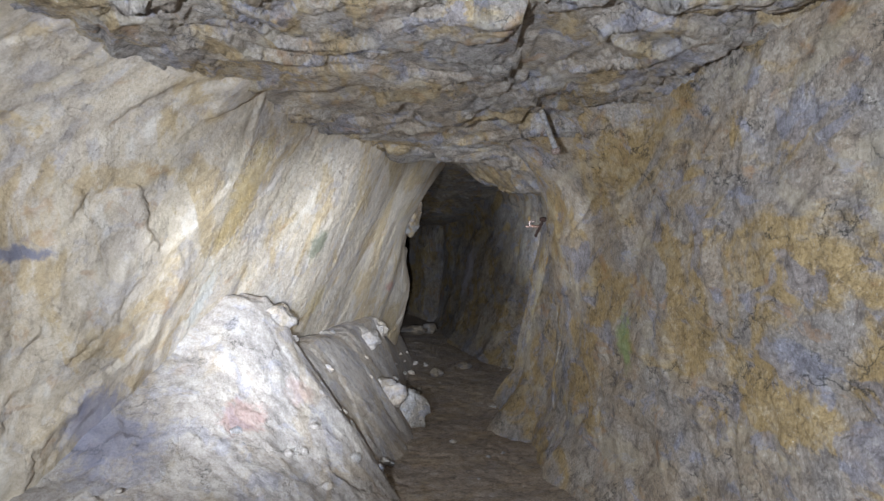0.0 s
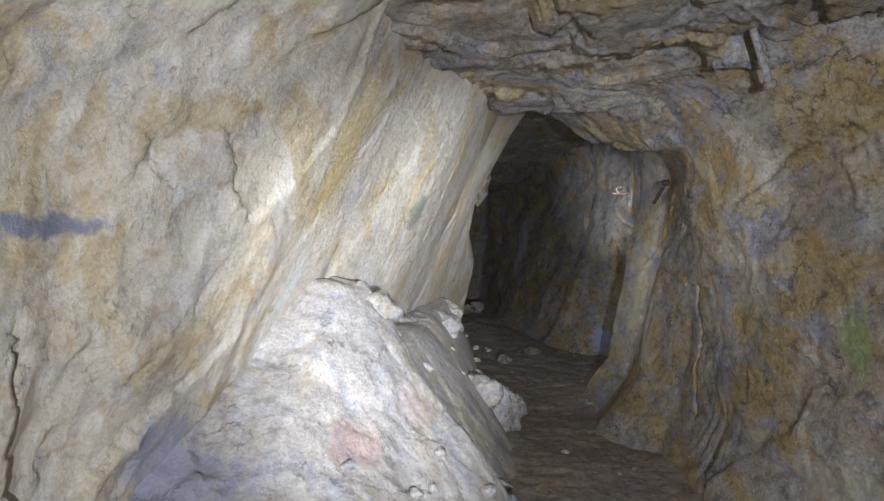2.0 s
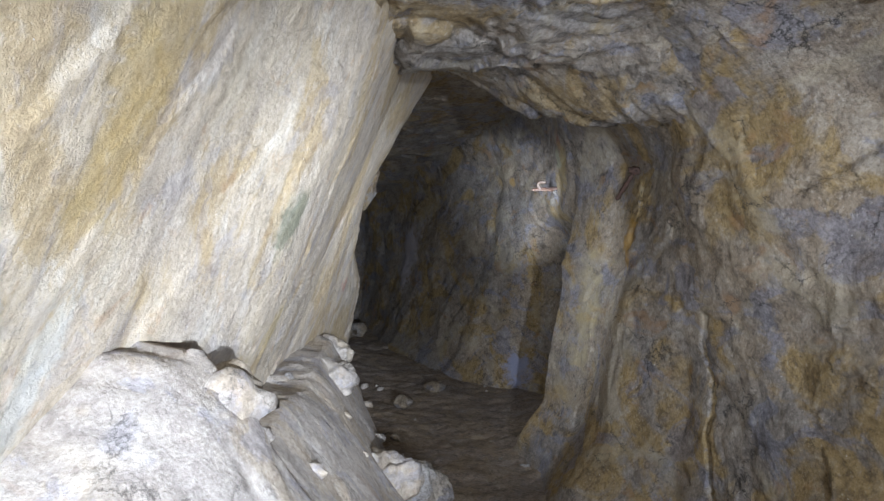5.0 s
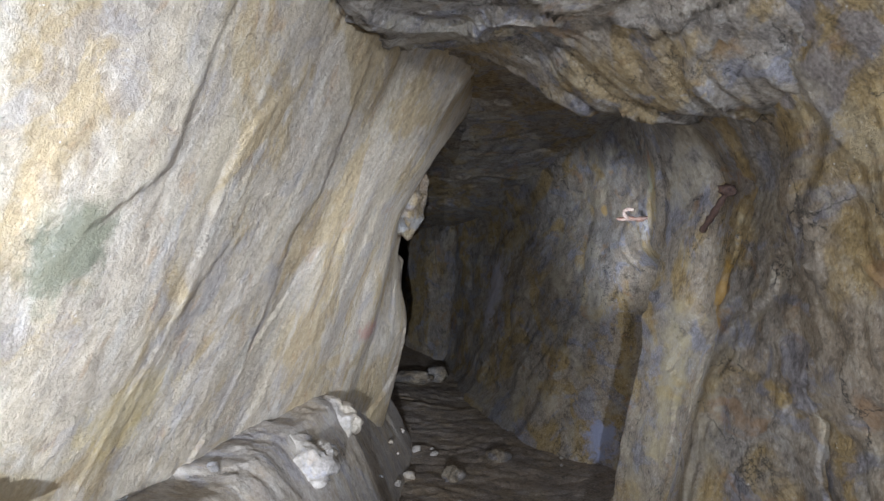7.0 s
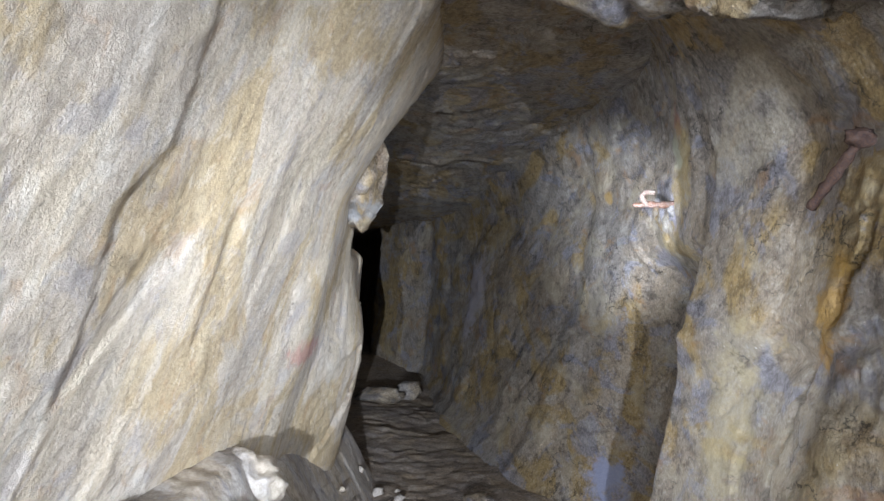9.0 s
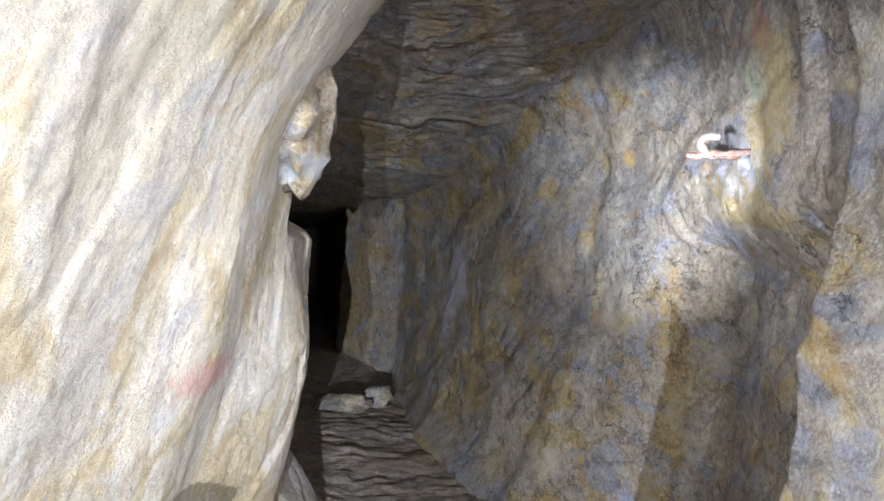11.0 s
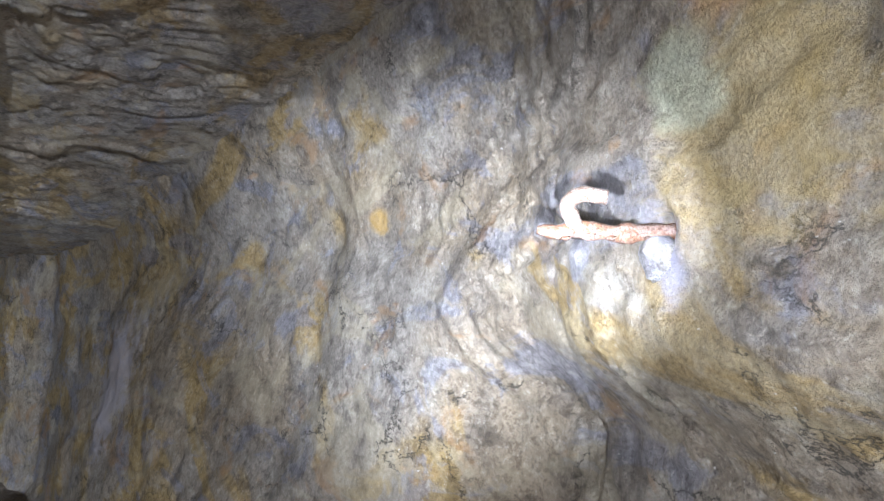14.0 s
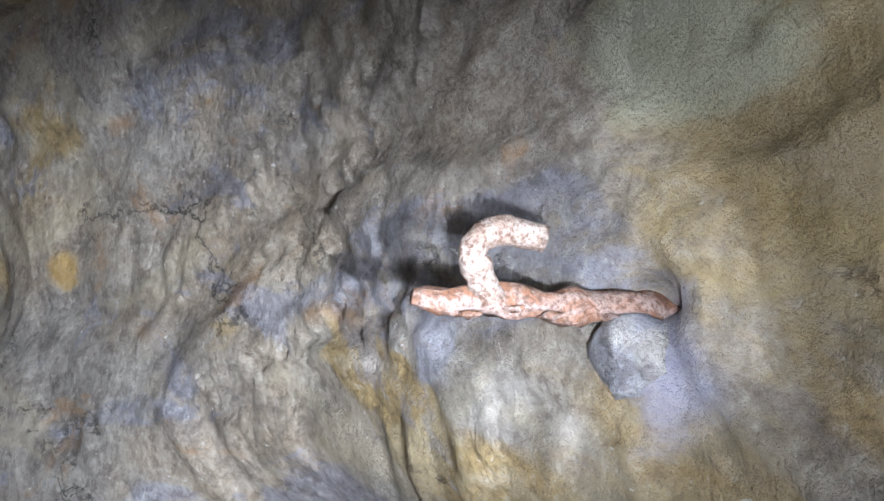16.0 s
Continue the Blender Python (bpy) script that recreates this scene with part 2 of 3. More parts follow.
floor_rock = rock("trodden_brown_mud", (0.36, 0.285, 0.215), (0.30, 0.245, 0.2), (0.16, 0.135, 0.115), EVEN, (0, 0, 0), 0.2, 0.1, 0.15, (), 0.5, 0.0)
stone_rock = rock("loose_grey_stone", (0.42, 0.39, 0.35), (0.34, 0.33, 0.33), (0.18, 0.17, 0.16), (1.5, 1.5, 3), (10, 20, 0), 0.3, 0.4, 0.4, (), 0.55, 0.4)
# stone with its colour darkened to offset the strong wall spot
dimmed_rock = rock("dimmed_stone", (0.22, 0.185, 0.155), (0.19, 0.17, 0.15), (0.1, 0.085, 0.075), EVEN, (10, 20, 0), 0.3, 0.3, 0.2, (), 0.55, 0.2)
block_rock = rock("tan_fractured_rock", (0.40, 0.29, 0.19), (0.42, 0.36, 0.29), (0.2, 0.17, 0.14), EVEN, (0, 0, 0), 0.6, 0.3, 0.4,
                  [((-0.62, 9.2, 1.64), (0.2, 0.3, 0.06), (0.42, 0.44, 0.46), 0.6)], 0.55, 0.4)


def iron(name, flake, under):
    n = Nodes(name)
    blotch, grain = n.noise(38, 6, EVEN, (0, 0, 0), 1.0), n.noise(240, 5)
    n.link(n.mix(n.ramp(grain, 0.35, 0.7), n.mix(n.ramp(blotch, 0.42, 0.6), flake, under), (0.10, 0.05, 0.03)), n.bsdf.inputs["Base Color"])
    n.bsdf.inputs["Roughness"].default_value, n.bsdf.inputs["Metallic"].default_value = 0.8, 0.15
    n.link(n.bump(grain, 0.6, 0.002, n.bump(blotch, 0.8, 0.006)), n.bsdf.inputs["Normal"])
    return n.mat


pale_iron = iron("lime_crusted_iron", (0.34, 0.28, 0.24), (0.26, 0.19, 0.15))
rust_iron = iron("flaking_rusty_iron", (0.24, 0.11, 0.06), (0.30, 0.22, 0.19))
dark_iron = iron("dark_rusty_iron", (0.05, 0.03, 0.026), (0.085, 0.055, 0.045))


# ---- mesh helpers ----
def sheet(name, points, across, back, mat, label, category, kind="structure"):
    """A rock face from rows of points, with a plain body behind it, offset by back."""
    rows = len(points) // across
    idx = np.arange(rows * across).reshape(rows, across)
    front = np.stack([idx[:-1, :-1], idx[1:, :-1], idx[1:, 1:], idx[:-1, 1:]], -1).reshape(-1, 4)
    count = len(points)
    behind = np.concatenate([points[idx[:, 0]], points[idx[:, -1]]])
    axis = int(np.argmax(np.abs(back)))
    reach = points[idx][:, :, axis]
    reach = reach.max(1) if back[axis] > 0 else reach.min(1)
    behind[:, axis] = np.tile(reach + back[axis], 2)
    low, high = np.arange(count, count + rows), np.arange(count + rows, count + 2 * rows)
    rear = np.stack([low[:-1], high[:-1], high[1:], low[1:]], -1)
    foot = np.stack([idx[:-1, 0], low[:-1], low[1:], idx[1:, 0]], -1)
    head = np.stack([idx[:-1, -1], idx[1:, -1], high[1:], high[:-1]], -1)
    caps = [idx[0, :].tolist() + [int(high[0]), int(low[0])], idx[-1, ::-1].tolist() + [int(low[-1]), int(high[-1])]]
    rim = np.concatenate([rear, foot, head])
    mesh = bpy.data.meshes.new(name)
    mesh.from_pydata(np.concatenate([points, behind]).tolist(), [], front.tolist() + rim.tolist() + caps)
    mesh.materials.append(mat)
    mesh.polygons.foreach_set("use_smooth", np.array([1] * len(front) + [0] * (len(rim) + 2), dtype=bool))
    mesh.update()
    return tagged(new(name, mesh), label, category, "", kind)


def grid(a, b):
    u, v = np.meshgrid(a, b, indexing="ij")
    return u.ravel(), v.ravel(), len(b)


def spaced(*runs):
    return np.concatenate([np.arange(lo, hi, d) for lo, hi, d in runs])


# ---- the passage ----
def left_base(y, z):
    base = along(y, (-3, -1.9), (2, -2.0), (3, -2.0), (3.5, -1.8), (3.85, -1.5), (4.2, -1.32), (4.95, -1.17), (5.3, -1.06), (5.6, -0.96),
                 (6, -0.88), (6.6, -0.80), (7.1, -0.77), (8.5, -0.66), (9.5, -0.66), (10.3, -0.68), (10.7, -0.8), (11.0, -1.5), (11.6, -2.1), (20, -3.2), (26, -4.0))
    lean = along(y, (-3, 0.1), (3.4, 0.1), (3.9, 0.35), (4.5, 0.46), (7, 0.45), (8.5, 0.3), (10, 0.25), (11, 0.15), (20, 0.1))
    arch = along(y, (-3, 1.3), (3.6, 1.3), (4.3, 0.0), (20, 0.0))
    return base + lean * (z - 1.5) + arch * np.clip(z - 1.6, 0, 1) ** 2


def right_base(y, z):
    base = along(y, (-3, 1.5), (0, 1.5), (2, 1.3), (3.1, 1.06), (4, 0.88), (4.8, 0.75), (5.35, 0.61), (6, 0.57), (6.75, 0.57), (7.4, 0.6),
                 (8.12, 0.63), (8.28, 0.71), (8.9, 0.71), (9.15, 0.72), (9.5, 0.74), (9.8, 0.73), (10.2, 0.66), (10.6, 0.56), (11.0, 0.4), (11.6, 0.22), (12.5, -0.02), (14.3, -0.42),
                 (15.6, -1.1), (17, -1.2), (20, -1.7), (26, -2.6))
    arch = along(y, (4.2, 0.0), (5.0, 1.6), (7.3, 1.6), (8.2, 0.5), (9.0, 0.25), (11, 0.25), (12.5, 0.8), (20, 1.2))
    x = base - arch * np.clip(z - 1.62, 0, 1) ** 2 - 0.45 * np.clip(0.32 - z, 0, 1)
    x = x + along(y, (6.4, 0.0), (6.9, 0.2), (8.15, 0.22), (8.35, 0.05), (9.8, 0.06), (10.5, 0.3), (12, 0.35), (14, 0.1)) * (np.minimum(z, 1.7) - 1.25)
    x = x + 0.16 * (1 - step(1.28, 1.52, z)) * step(8.12, 8.3, y) * (1 - step(9.5, 10.1, y))
    return x + 0.03 * hump(z, 1.36, 0.2) * hump(y, 9.15, 0.55)


def groove(y, z, low, high, width, depth):
    """A narrow cleft that runs between two places (y, z) of a wall."""
    t = np.clip((z - low[1]) / (high[1] - low[1]), 0, 1)
    wander = 0.03 * smooth_noise(np.stack([z * 9, z * 0 + low[0], z * 0], 1), 71) + 0.012 * smooth_noise(np.stack([z * 31, z * 0 + high[0], z * 0], 1), 73)
    mid = low[0] + (high[0] - low[0]) * t + wander
    reach = step(low[1] - 0.05, low[1] + 0.05, z) * (1 - step(high[1] - 0.06, high[1] + 0.04, z))
    return depth * reach * np.clip(1.4 - np.abs(y - mid) / width, 0, 1)


def roof_base(x, y):
    z = along(y, (-3, 2.25), (3, 2.2), (4.2, 2.13), (5, 2.1), (6.35, 2.07), (6.9, 2.16), (7.6, 2.26), (8.6, 2.3), (9.9, 2.3), (11, 2.24), (12, 2.1), (12.8, 1.93), (14, 1.83), (16, 1.8), (20, 1.8))
    return z - 0.25 * step(-0.08, 0.36, x + 0.35 * (y - 6.6)) * step(5.2, 5.8, y) * (1 - step(7.05, 7.6, y))


def floor_base(x, y):
    return along(y, (-3, 0.0), (7.5, 0.0), (10, 0.06), (12.5, 0.18), (20, 0.25)) + 0.1 * np.clip(np.abs(x + 0.05) - 0.35, 0, 1)


def build_left():
    y, z, n = grid(spaced((-3, 2.5, 0.08), (2.5, 11.3, 0.016), (11.3, 26.1, 0.1)), np.arange(-0.3, 2.75, 0.018))
    p = np.stack([np.zeros_like(y), y - 0.12 * z, z], 1)
    near = 1 - step(3.6, 4.6, y)
    x = left_base(y, z) - 0.1 * hump(y, 9.25, 0.36) * hump(z, 1.82, 0.22)
    x = x + (0.03 + 0.02 * near) * fractal(p * (1, 1.1, 0.8), 3, 3) + (0.008 + 0.03 * near) * facets(p * (1, 2.6, 1.8) + 5.1, 11)
    x = x + 0.003 * facets(p * (1, 4, 3.5), 31) + 0.0015 * fractal(p * (1, 11, 6), 4, 7) + 0.002 * fractal(p * (1, 40, 30), 3, 9)
    x = x + 0.28 * np.clip(z - 1.65, 0, 1) * step(7.0, 8.0, y) * (1 - step(9.2, 9.4, y))
    x = x - 0.26 * step(9.36, 9.5, y) * step(1.4, 1.6, z) * (1 - step(10.7, 11, y)) + 0.17 * (1 - step(0.9, 1.5, z)) * hump(y, 9.6, 0.55)
    ragged_end = step(8.7, 9.2, y) * (1 - step(10.6, 11, y))
    x = x + ragged_end * (0.022 * facets(p * (1, 1.6, 2.4) + 4.4, 41))
    x = x + near * (0.02 * facets(p * (1, 6, 6) + 1.3, 35) + 0.012 * fractal(p * (1, 9, 9), 4, 37))
    return sheet("wall_left", np.stack([x, y, z], 1), n, (-0.6, 0, 0), left_rock, "leaning cream and ochre streaked rock wall of a mine passage", "rock wall")


def right_face(y, z):
    p = np.stack([np.zeros_like(y), 0.6 * y + 0.35 * z, z - 0.12 * y], 1)
    p = p + 0.25 * np.stack([np.zeros_like(y), fractal(p * 2.1, 3, 91), fractal(p * 2.1 + 9, 3, 93)], 1)
    x = right_base(y, z)
    mouth, far, bay = 1 - step(5.0, 5.8, y), step(6.8, 7.8, y), step(8.0, 8.5, y) * (1 - step(9.4, 10.0, y))
    x = x + (0.045 - 0.01 * far) * fractal(p * (1, 1.3, 0.9), 3, 53) - (0.026 - 0.006 * mouth - 0.014 * far) * facets(p * (1, 1.7, 1.5) + 2.7, 61)
    x = x + (0.009 - 0.004 * far + 0.006 * bay) * facets(p * (1, 4.2, 4.2), 81) + (0.010 - 0.004 * far) * fractal(p * (1, 7, 7), 4, 57)
    x = x + (0.006 - 0.003 * far + 0.003 * bay) * facets(p * (1, 13, 12), 85) + (0.005 - 0.002 * far + 0.002 * bay) * fractal(p * (1, 34, 30), 3, 59)
    x = x + groove(y, z, (7.5, 0.45), (7.24, 1.16), 0.018, 0.14) + groove(y, z, (7.12, 1.22), (6.98, 1.5), 0.018, 0.08)
    x = x + groove(y, z, (8.8, 0.5), (8.28, 1.12), 0.02, 0.16) + groove(y, z, (8.28, 1.08), (8.4, 1.45), 0.02, 0.1)
    x = x + groove(y, z, (6.1, 0.3), (6.25, 1.15), 0.016, 0.07)
    x = x + along(y, (3.0, 0.0), (5.5, 0.022), (6.4, 0.011), (7.0, -0.009), (7.5, 0.075), (8.3, -0.048), (8.9, 0.011), (9.5, 0.034), (9.9, -0.005), (10.4, -0.05), (11.3, 0.03), (12.4, 0.02), (14.0, 0.0))
    # the socket of the hook
    return x + 0.06 * hump(y, 8.885, 0.03) * hump(z, 1.655, 0.022)


def build_right():
    y, z, n = grid(spaced((-3, 2.5, 0.08), (2.5, 6.6, 0.016), (6.6, 10.0, 0.012), (10.0, 12.5, 0.016), (12.5, 26.1, 0.06)), np.arange(-0.3, 2.75, 0.016))
    return sheet("wall_right", np.stack([right_face(y, z), y, z], 1), n, (0.6, 0, 0), right_rock, "rough grey-brown rock wall with ochre stains and cracks", "rock wall")


def build_roof():
    y, x, n = grid(spaced((-3, 2.0, 0.08), (2.0, 12.8, 0.016), (12.8, 26.1, 0.1)), np.arange(-4.6, 1.7, 0.018))
    p = np.stack([x, 0.7 * y + 0.1 * x, np.zeros_like(y)], 1)
    p = p + 0.3 * np.stack([fractal(p * 1.9, 3, 113), fractal(p * 1.9 + 5, 3, 115), np.zeros_like(y)], 1)
    z = roof_base(x, y)
    far = step(7.2, 8.2, y)
    z = z + 0.03 * fractal(p * (1, 1.2, 1), 3, 101) + (0.05 - 0.03 * far) * facets(p * (1.9, 2.4, 1), 111) + (0.026 - 0.019 * far) * facets(p * (5.2, 6, 1), 131)
    z = z + (0.012 - 0.008 * far) * facets(p * (12, 15, 1), 135) + (0.014 - 0.008 * far) * fractal(p * (6, 11, 1), 4, 107) + 0.005 * fractal(p * (30, 42, 1), 3, 109)
    return sheet("ceiling", np.stack([x, y, z], 1), n, (0, 0, 0.6), roof_rock, "low bedded rock roof with broken ochre ledges", "rock ceiling")


def build_floor():
    y, x, n = grid(spaced((-3, 3.0, 0.08), (3.0, 13, 0.02), (13, 26.1, 0.1)), np.arange(-4.6, 1.7, 0.022))
    p = np.stack([x, y, np.zeros_like(y)], 1)
    z = floor_base(x, y) + 0.02 * fractal(p * 1.5, 3, 151) + 0.012 * np.abs(facets(p * 9, 161)) + 0.008 * fractal(p * 12, 4, 153)
    return sheet("floor", np.stack([x, y, z], 1), n, (0, 0, -0.5), floor_rock, "uneven trodden brown mud floor with small stones", "floor")


def bank_height(x, y):
    crest = along(y, (2.2, 0.0), (3.2, 0.2), (3.8, 0.42), (4.4, 0.78), (4.85, 1.1), (5.02, 1.12), (5.15, 0.95), (5.4, 0.8), (6, 0.74), (7, 0.74), (8.1, 0.74), (8.4, 0.62),
                  (9, 0.56), (9.9, 0.5), (10.4, 0.4), (10.9, 0.1), (11.2, -0.2))
    inner = along(y, (2.2, -1.6), (4.0, -1.4), (4.9, -1.2), (5.2, -1.1), (6.5, -0.98), (8.1, -0.86), (9, -0.9), (10.4, -0.85), (11.2, -0.9))
    outer = along(y, (2.2, -0.7), (4.0, -0.55), (4.9, -0.38), (5.15, -0.5), (6.6, -0.42), (8.1, -0.55), (9, -0.6), (10.4, -0.62), (11.2, -0.7))
    t = np.clip((x - inner) / (outer - inner), -1, 1.6)
    return crest * (1 - np.where(t < 0, 0.1 * t, np.maximum(t, 0) ** 1.1)) - 0.1 * np.clip(t - 1, 0, 1)


def build_bank():
    y, x, n = grid(np.arange(2.3, 11.2, 0.016), np.arange(-2.3, -0.15, 0.016))
    p = np.stack([x, y, np.zeros_like(y)], 1)
    z = bank_height(x, y)
    p2 = np.stack([x, y, z], 1)
    z = z + 0.04 * fractal(p * 2, 3, 201) + (0.045 - 0.03 * step(5.2, 5.8, y)) * facets(p2 * (2.6, 2.2, 1.2), 211) + (0.013 - 0.008 * step(5.2, 5.8, y)) * facets(p * 9, 231) + (0.006 - 0.003 * step(5.2, 5.8, y)) * fractal(p * 22, 4, 203)
    return sheet("rock_bank", np.stack([x, y, np.maximum(z, -0.25)], 1), n, (0, 0, -0.3), bank_rock, "pale bank of crumbled rock heaped along the wall foot", "rubble bank", "stuff")


build_left()
build_right()
build_roof()
build_floor()
build_bank()


def end_wall(name, y0, side):
    y, x, n = grid(np.arange(-0.3, 2.8, 0.1), np.arange(-4.8, 1.8, 0.1))
    p = np.stack([x, y, np.zeros_like(y)], 1)
    face = y0 + 0.12 * facets(p * 1.5, 251) + 0.05 * fractal(p * 3, 3, 253)
    sheet(name, np.stack([x, face, y], 1), n, (0, side, 0), right_rock, "dark rock face closing the passage", "rock wall")


end_wall("wall_front", 25.6, 0.6)
end_wall("wall_back", -2.6, -0.6)


# ---- loose rocks and ironwork ----
def part(name, bm, material, parent=None, label="", smooth=True):
    mesh = bpy.data.meshes.new(name)
    bm.to_mesh(mesh)
    bm.free()
    mesh.materials.append(material)
    for f in mesh.polygons:
        f.use_smooth = smooth
    ob = new(name, mesh)
    if parent:
        ob.parent = parent
    if label:
        ob["label"] = label
    return ob


def support(x, y):
    """The height of the ground or the bank at a place."""
    a, b = np.array([x]), np.array([y])
    return float(max(floor_base(a, b)[0], bank_height(a, b)[0]))


def stone_mesh(size, salt, levels=3, chips=0.35):
    bm = bmesh.new()
    bmesh.ops.create_icosphere(bm, subdivisions=levels, radius=1.0)
    p = np.array([v.co[:] for v in bm.verts])
    d = 1 + chips * facets(p * 1.4 + salt * 3.7, salt) + 0.1 * facets(p * 4, salt + 20) + 0.05 * fractal(p * 5, 3, salt)
    for v, k in zip(bm.verts, d):
        q = v.co * float(k)
        v.co = (q.x * size[0], q.y * size[1], q.z * size[2])
    return bm


def stone(name, place, size, salt, turn, mat, label, category="stone", group="", levels=3, sink=0.55):
    ob = part(name, stone_mesh(size, salt, levels), mat)
    z = support(place[0], place[1]) + size[2] * sink if len(place) == 2 else place[2]
    ob.matrix_world = pose(place[0], place[1], z, 0, 0, turn)
    return tagged(ob, label, category, group)


stone("boulder", (-0.46, 7.0), (0.13, 0.12, 0.17), 301, 20, stone_rock, "blue-grey angular boulder at the foot of the rubble bank", "boulder", "", 4, 0.6)
stone("boulder", (-0.62, 6.75), (0.12, 0.14, 0.11), 303, 60, bank_rock, "pale crumbling boulder lodged against the rubble bank", "boulder", "", 4, 0.2)
stone("flat_rock", (-0.82, 12.6), (0.2, 0.13, 0.07), 305, 10, dimmed_rock, "flat grey rock lying on the mud floor", "rock", "", 3)
stone("flat_rock", (-0.6, 12.9), (0.13, 0.1, 0.09), 306, 40, dimmed_rock, "small reddish-grey slab on the mud floor", "rock", "", 3)
stone("floor_stone", (-0.05, 9.95), (0.085, 0.07, 0.06), 307, 0, dimmed_rock, "tan wedge-shaped stone on the mud floor", "stone")
stone("floor_stone", (-0.35, 9.5), (0.09, 0.07, 0.05), 308, 70, dimmed_rock, "low grey stone on the mud floor", "stone")
stone("rock_block", (-0.69, 9.14, 1.80), (0.17, 0.31, 0.22), 312, 4, block_rock, "tan fractured rock block jutting from the wall end", "rock block", "", 4)
stone("rock_block", (-1.22, 5.0, 0.99), (0.2, 0.13, 0.12), 316, 35, bank_rock, "pale angular rock capping the rubble bank", "rock block", "", 4)
stone("rock_block", (-0.88, 8.05, 0.68), (0.12, 0.14, 0.09), 318, 15, bank_rock, "grey slab at the edge of the rubble bank", "rock block", "", 4)
stone("rock_block", (-0.9, 7.3, 0.66), (0.12, 0.16, 0.1), 320, 50, bank_rock, "grey broken slab on the rubble bank", "rock block", "", 4)

rng = random.Random(5)
kinds = [part("rubble_stone", stone_mesh((1, 0.8, 0.6), 330 + i, 2, 0.5), bank_rock if i % 2 else stone_rock) for i in range(6)]
made = 0
for i in range(70):
    y = rng.uniform(3.6, 10.3)
    x = rng.uniform(-1.5 + 0.09 * (y - 4), -0.45) if i % 4 else rng.uniform(-0.35, 0.4)
    r = rng.uniform(0.012, 0.045) * (0.6 if x > -0.4 else 1)
    m = pose(x, y, support(x, y) + r * 0.4, rng.uniform(-25, 25), rng.uniform(-25, 25), rng.uniform(0, 360))
    ob = kinds[i] if i < 6 else copy_thing(kinds[i % 6], m)
    if i < 6:
        ob.matrix_world = m
    ob.scale = (r, r, r)
    on_bank = x < -0.4
    tagged(ob, "small pale angular stone lying on the rubble bank" if on_bank else "small grey stone lying on the mud floor", "stone", "loose stones on the bank" if on_bank else "loose stones on the floor")


def tube(points, radii, sides=14, rough=0.0, salt=0, flat=1.0):
    """A bar through points, with its radius at each of them."""
    bm = bmesh.new()
    pts = [Vector(p) for p in points]
    rings = []
    side = None
    for i, p in enumerate(pts):
        way = (pts[min(i + 1, len(pts) - 1)] - pts[max(i - 1, 0)]).normalized()
        side = way.orthogonal().normalized() if side is None else (side - way * side.dot(way)).normalized()
        up = way.cross(side)
        ring = []
        for k in range(sides):
            a = 2 * math.pi * k / sides
            r = radii[i] * (1 + rough * noise.noise(Vector((i * 0.6 + salt, math.cos(a) * 1.5, math.sin(a) * 1.5))))
            ring.append(bm.verts.new(p + side * math.cos(a) * r + up * math.sin(a) * r * flat))
        rings.append(ring)
    for a, b in zip(rings, rings[1:]):
        for k in range(sides):
            bm.faces.new((a[k], a[(k + 1) % sides], b[(k + 1) % sides], b[k]))
    bm.faces.new(rings[0][::-1])
    bm.faces.new(rings[-1])
    return bm


def line(a, b, n):
    return [Vector(a).lerp(Vector(b), i / (n - 1)) for i in range(n)]


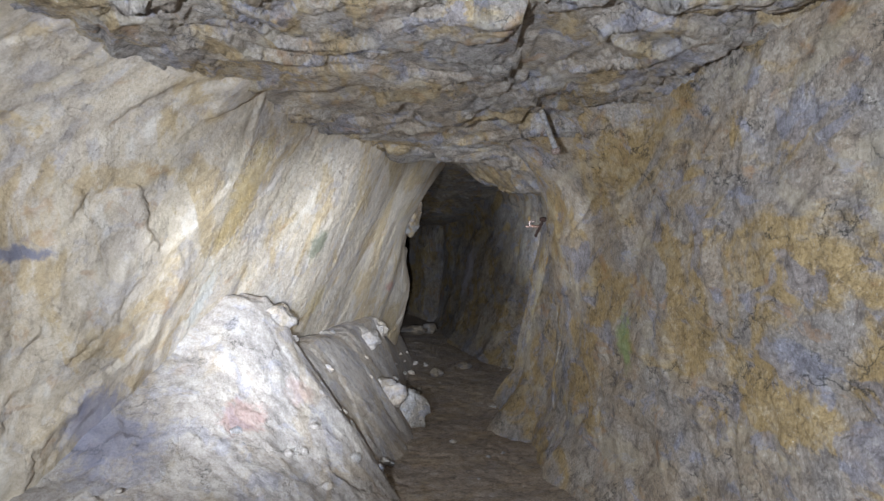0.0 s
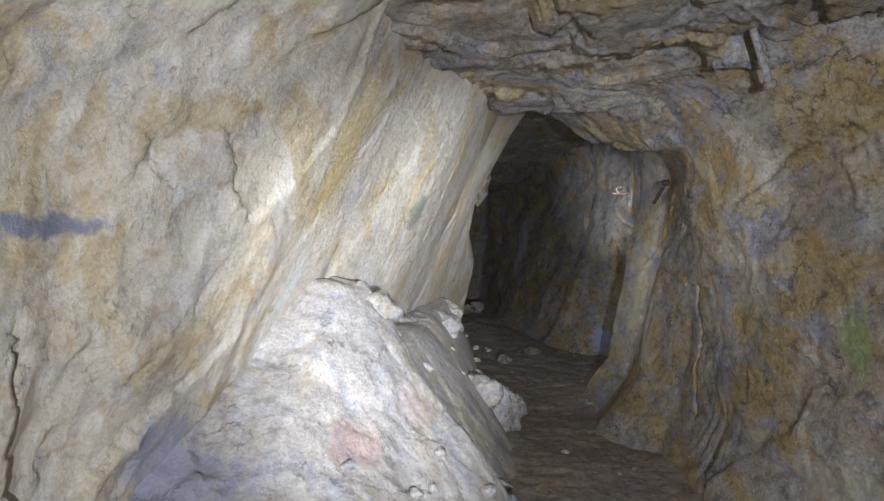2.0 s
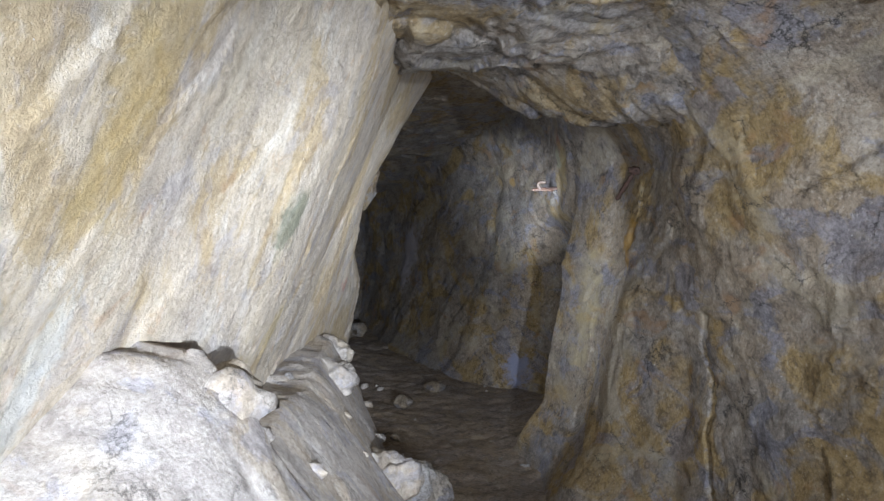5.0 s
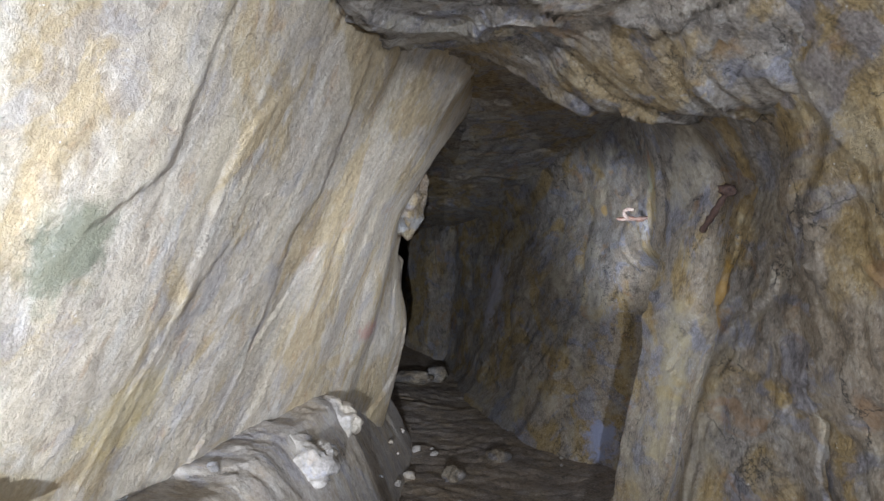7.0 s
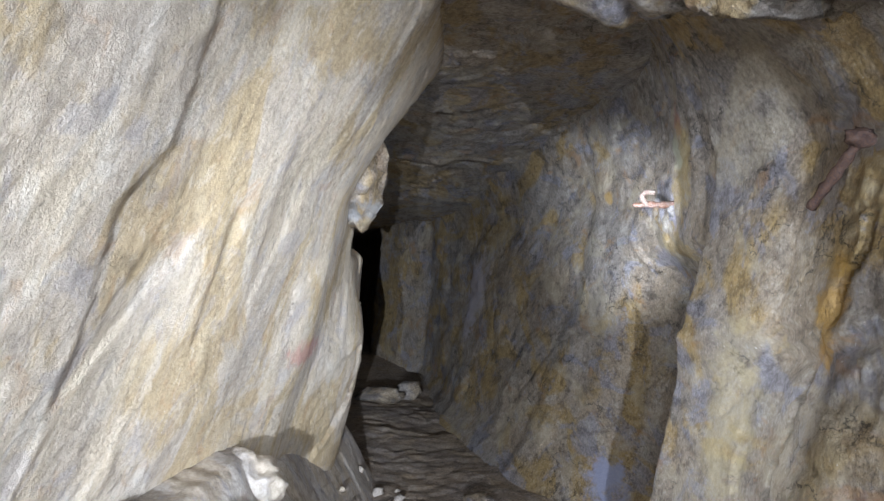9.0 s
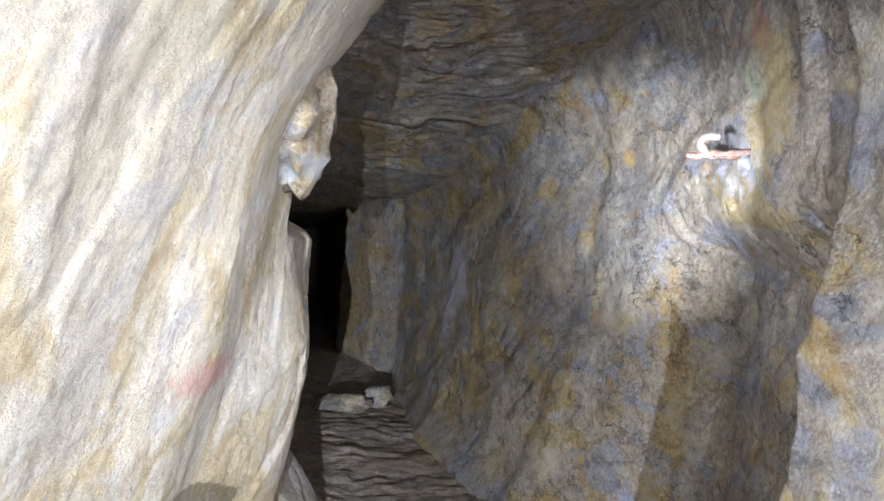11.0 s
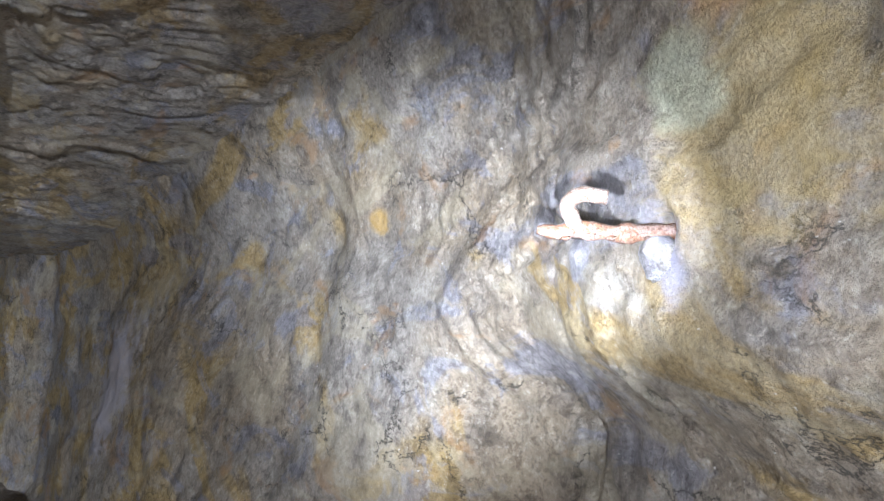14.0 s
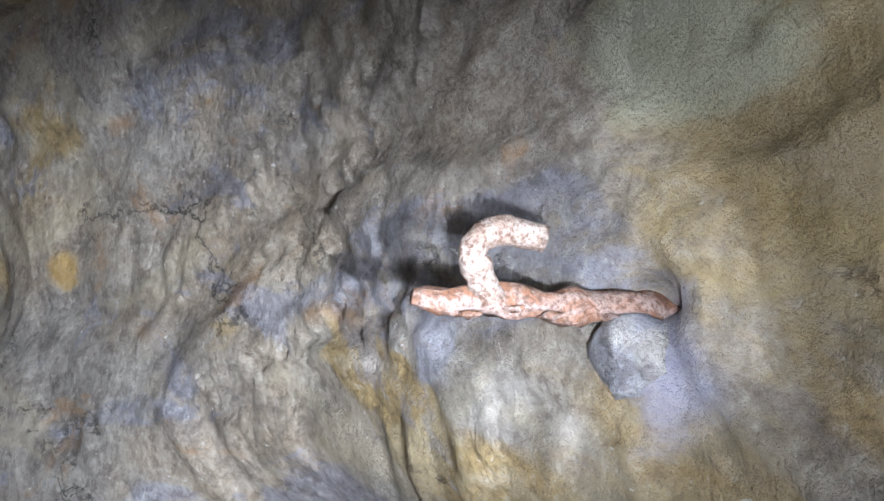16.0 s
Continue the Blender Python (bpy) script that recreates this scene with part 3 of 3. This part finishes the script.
# the wall hook: a flaking bar out of a hole in the rock, with a bent prong
def wall_hook():
    thing = new("wall_hook")
    tagged(thing, "rusty wrought-iron hook wedged in a hole in the rock", "hook")
    thing.matrix_world = Matrix.Translation(HOOK)
    # local: u along the bar towards its socket, v up, w square to both
    u, v, w = Vector((0.93, -0.37, 0)).normalized(), Vector((0, 0, 1)), Vector((-0.37, -0.93, 0)).normalized()
    at = lambda a, b, c: u * a + v * b + w * c
    bar = part("bar", tube([at(-0.04 + 0.25 * i / 24, -0.002 * math.sin(i * 0.7) - 0.004 * i / 24, 0.0) for i in range(25)],
                           [0.006 + 0.006 * min(1, i / 4) + 0.0022 * math.sin(i * 1.1) + 0.004 * i / 24 for i in range(25)], 18, 0.45, 1, 0.9), rust_iron, thing, "flaking orange-brown iron bar")
    turn = [at(0.03 - 0.03 + 0.028 * math.cos(radians(180 - 90 * i / 8)) + 0.03, 0.03 + 0.022 * math.sin(radians(180 - 90 * i / 8)), 0.014) for i in range(9)]
    shank = [at(0.02 - 0.018 * (i / 8), 0.0 + 0.03 * i / 8, 0.004 + 0.01 * i / 8) for i in range(8)]
    tip = [at(0.03 + 0.03 * i / 5, 0.052 - 0.001 * i, 0.014) for i in range(1, 6)]
    path = shank + turn + tip
    part("prong", tube(path, [0.0125 - 0.0015 * abs(math.sin(i)) for i in range(len(path))], 16, 0.25, 4), pale_iron, thing, "lime-crusted bent prong")
    for k, (a, c) in enumerate(((0.0, 0.01), (0.035, 0.012), (0.065, 0.012), (0.095, 0.012), (0.12, 0.01))):
        bm = stone_mesh((0.006, 0.013, 0.0035), 360 + k, 2, 0.8)
        bmesh.ops.translate(bm, verts=bm.verts, vec=at(a, -0.012 + 0.005 * (k % 2), c))
        part("rust_flake", bm, rust_iron, bar)
    return thing


HOOK = Vector((0.613, 8.96, 1.655))
wall_hook()
stone("wedge_stone", (0.745, 8.9, 1.612), (0.035, 0.04, 0.035), 371, 0, stone_rock, "blue-grey stone wedged below the iron hook", "stone", "", 3)

# the iron spike driven into the right wall
spike = new("wall_spike")
tagged(spike, "dark rusty iron spike leaning out of the rock wall", "spike")
part("shaft", tube(line((0.52, 6.95, 1.52), (0.575, 6.85, 1.645), 14), [0.011 + 0.002 * math.sin(i * 2.1) for i in range(14)], 12, 0.35, 9), dark_iron, spike)
bm = stone_mesh((0.028, 0.024, 0.02), 381, 3, 0.4)
bmesh.ops.translate(bm, verts=bm.verts, vec=(0.575, 6.85, 1.65))
part("head", bm, dark_iron, spike, "mushroomed rusty head")

# the drill rod left in the roof
rod = new("roof_rod")
tagged(rod, "grey drill rod stuck in a groove of the rock roof", "drill rod")
part("shaft", tube(line((0.36, 4.46, 2.12), (0.44, 4.5, 1.92), 12), [0.014] * 12, 14, 0.15, 3), stone_rock, rod)
part("collar", tube(line((0.436, 4.498, 1.93), (0.446, 4.503, 1.9), 4), [0.022, 0.026, 0.026, 0.02], 16, 0.1, 5), pale_iron, rod, "pale ring at the end of the rod")
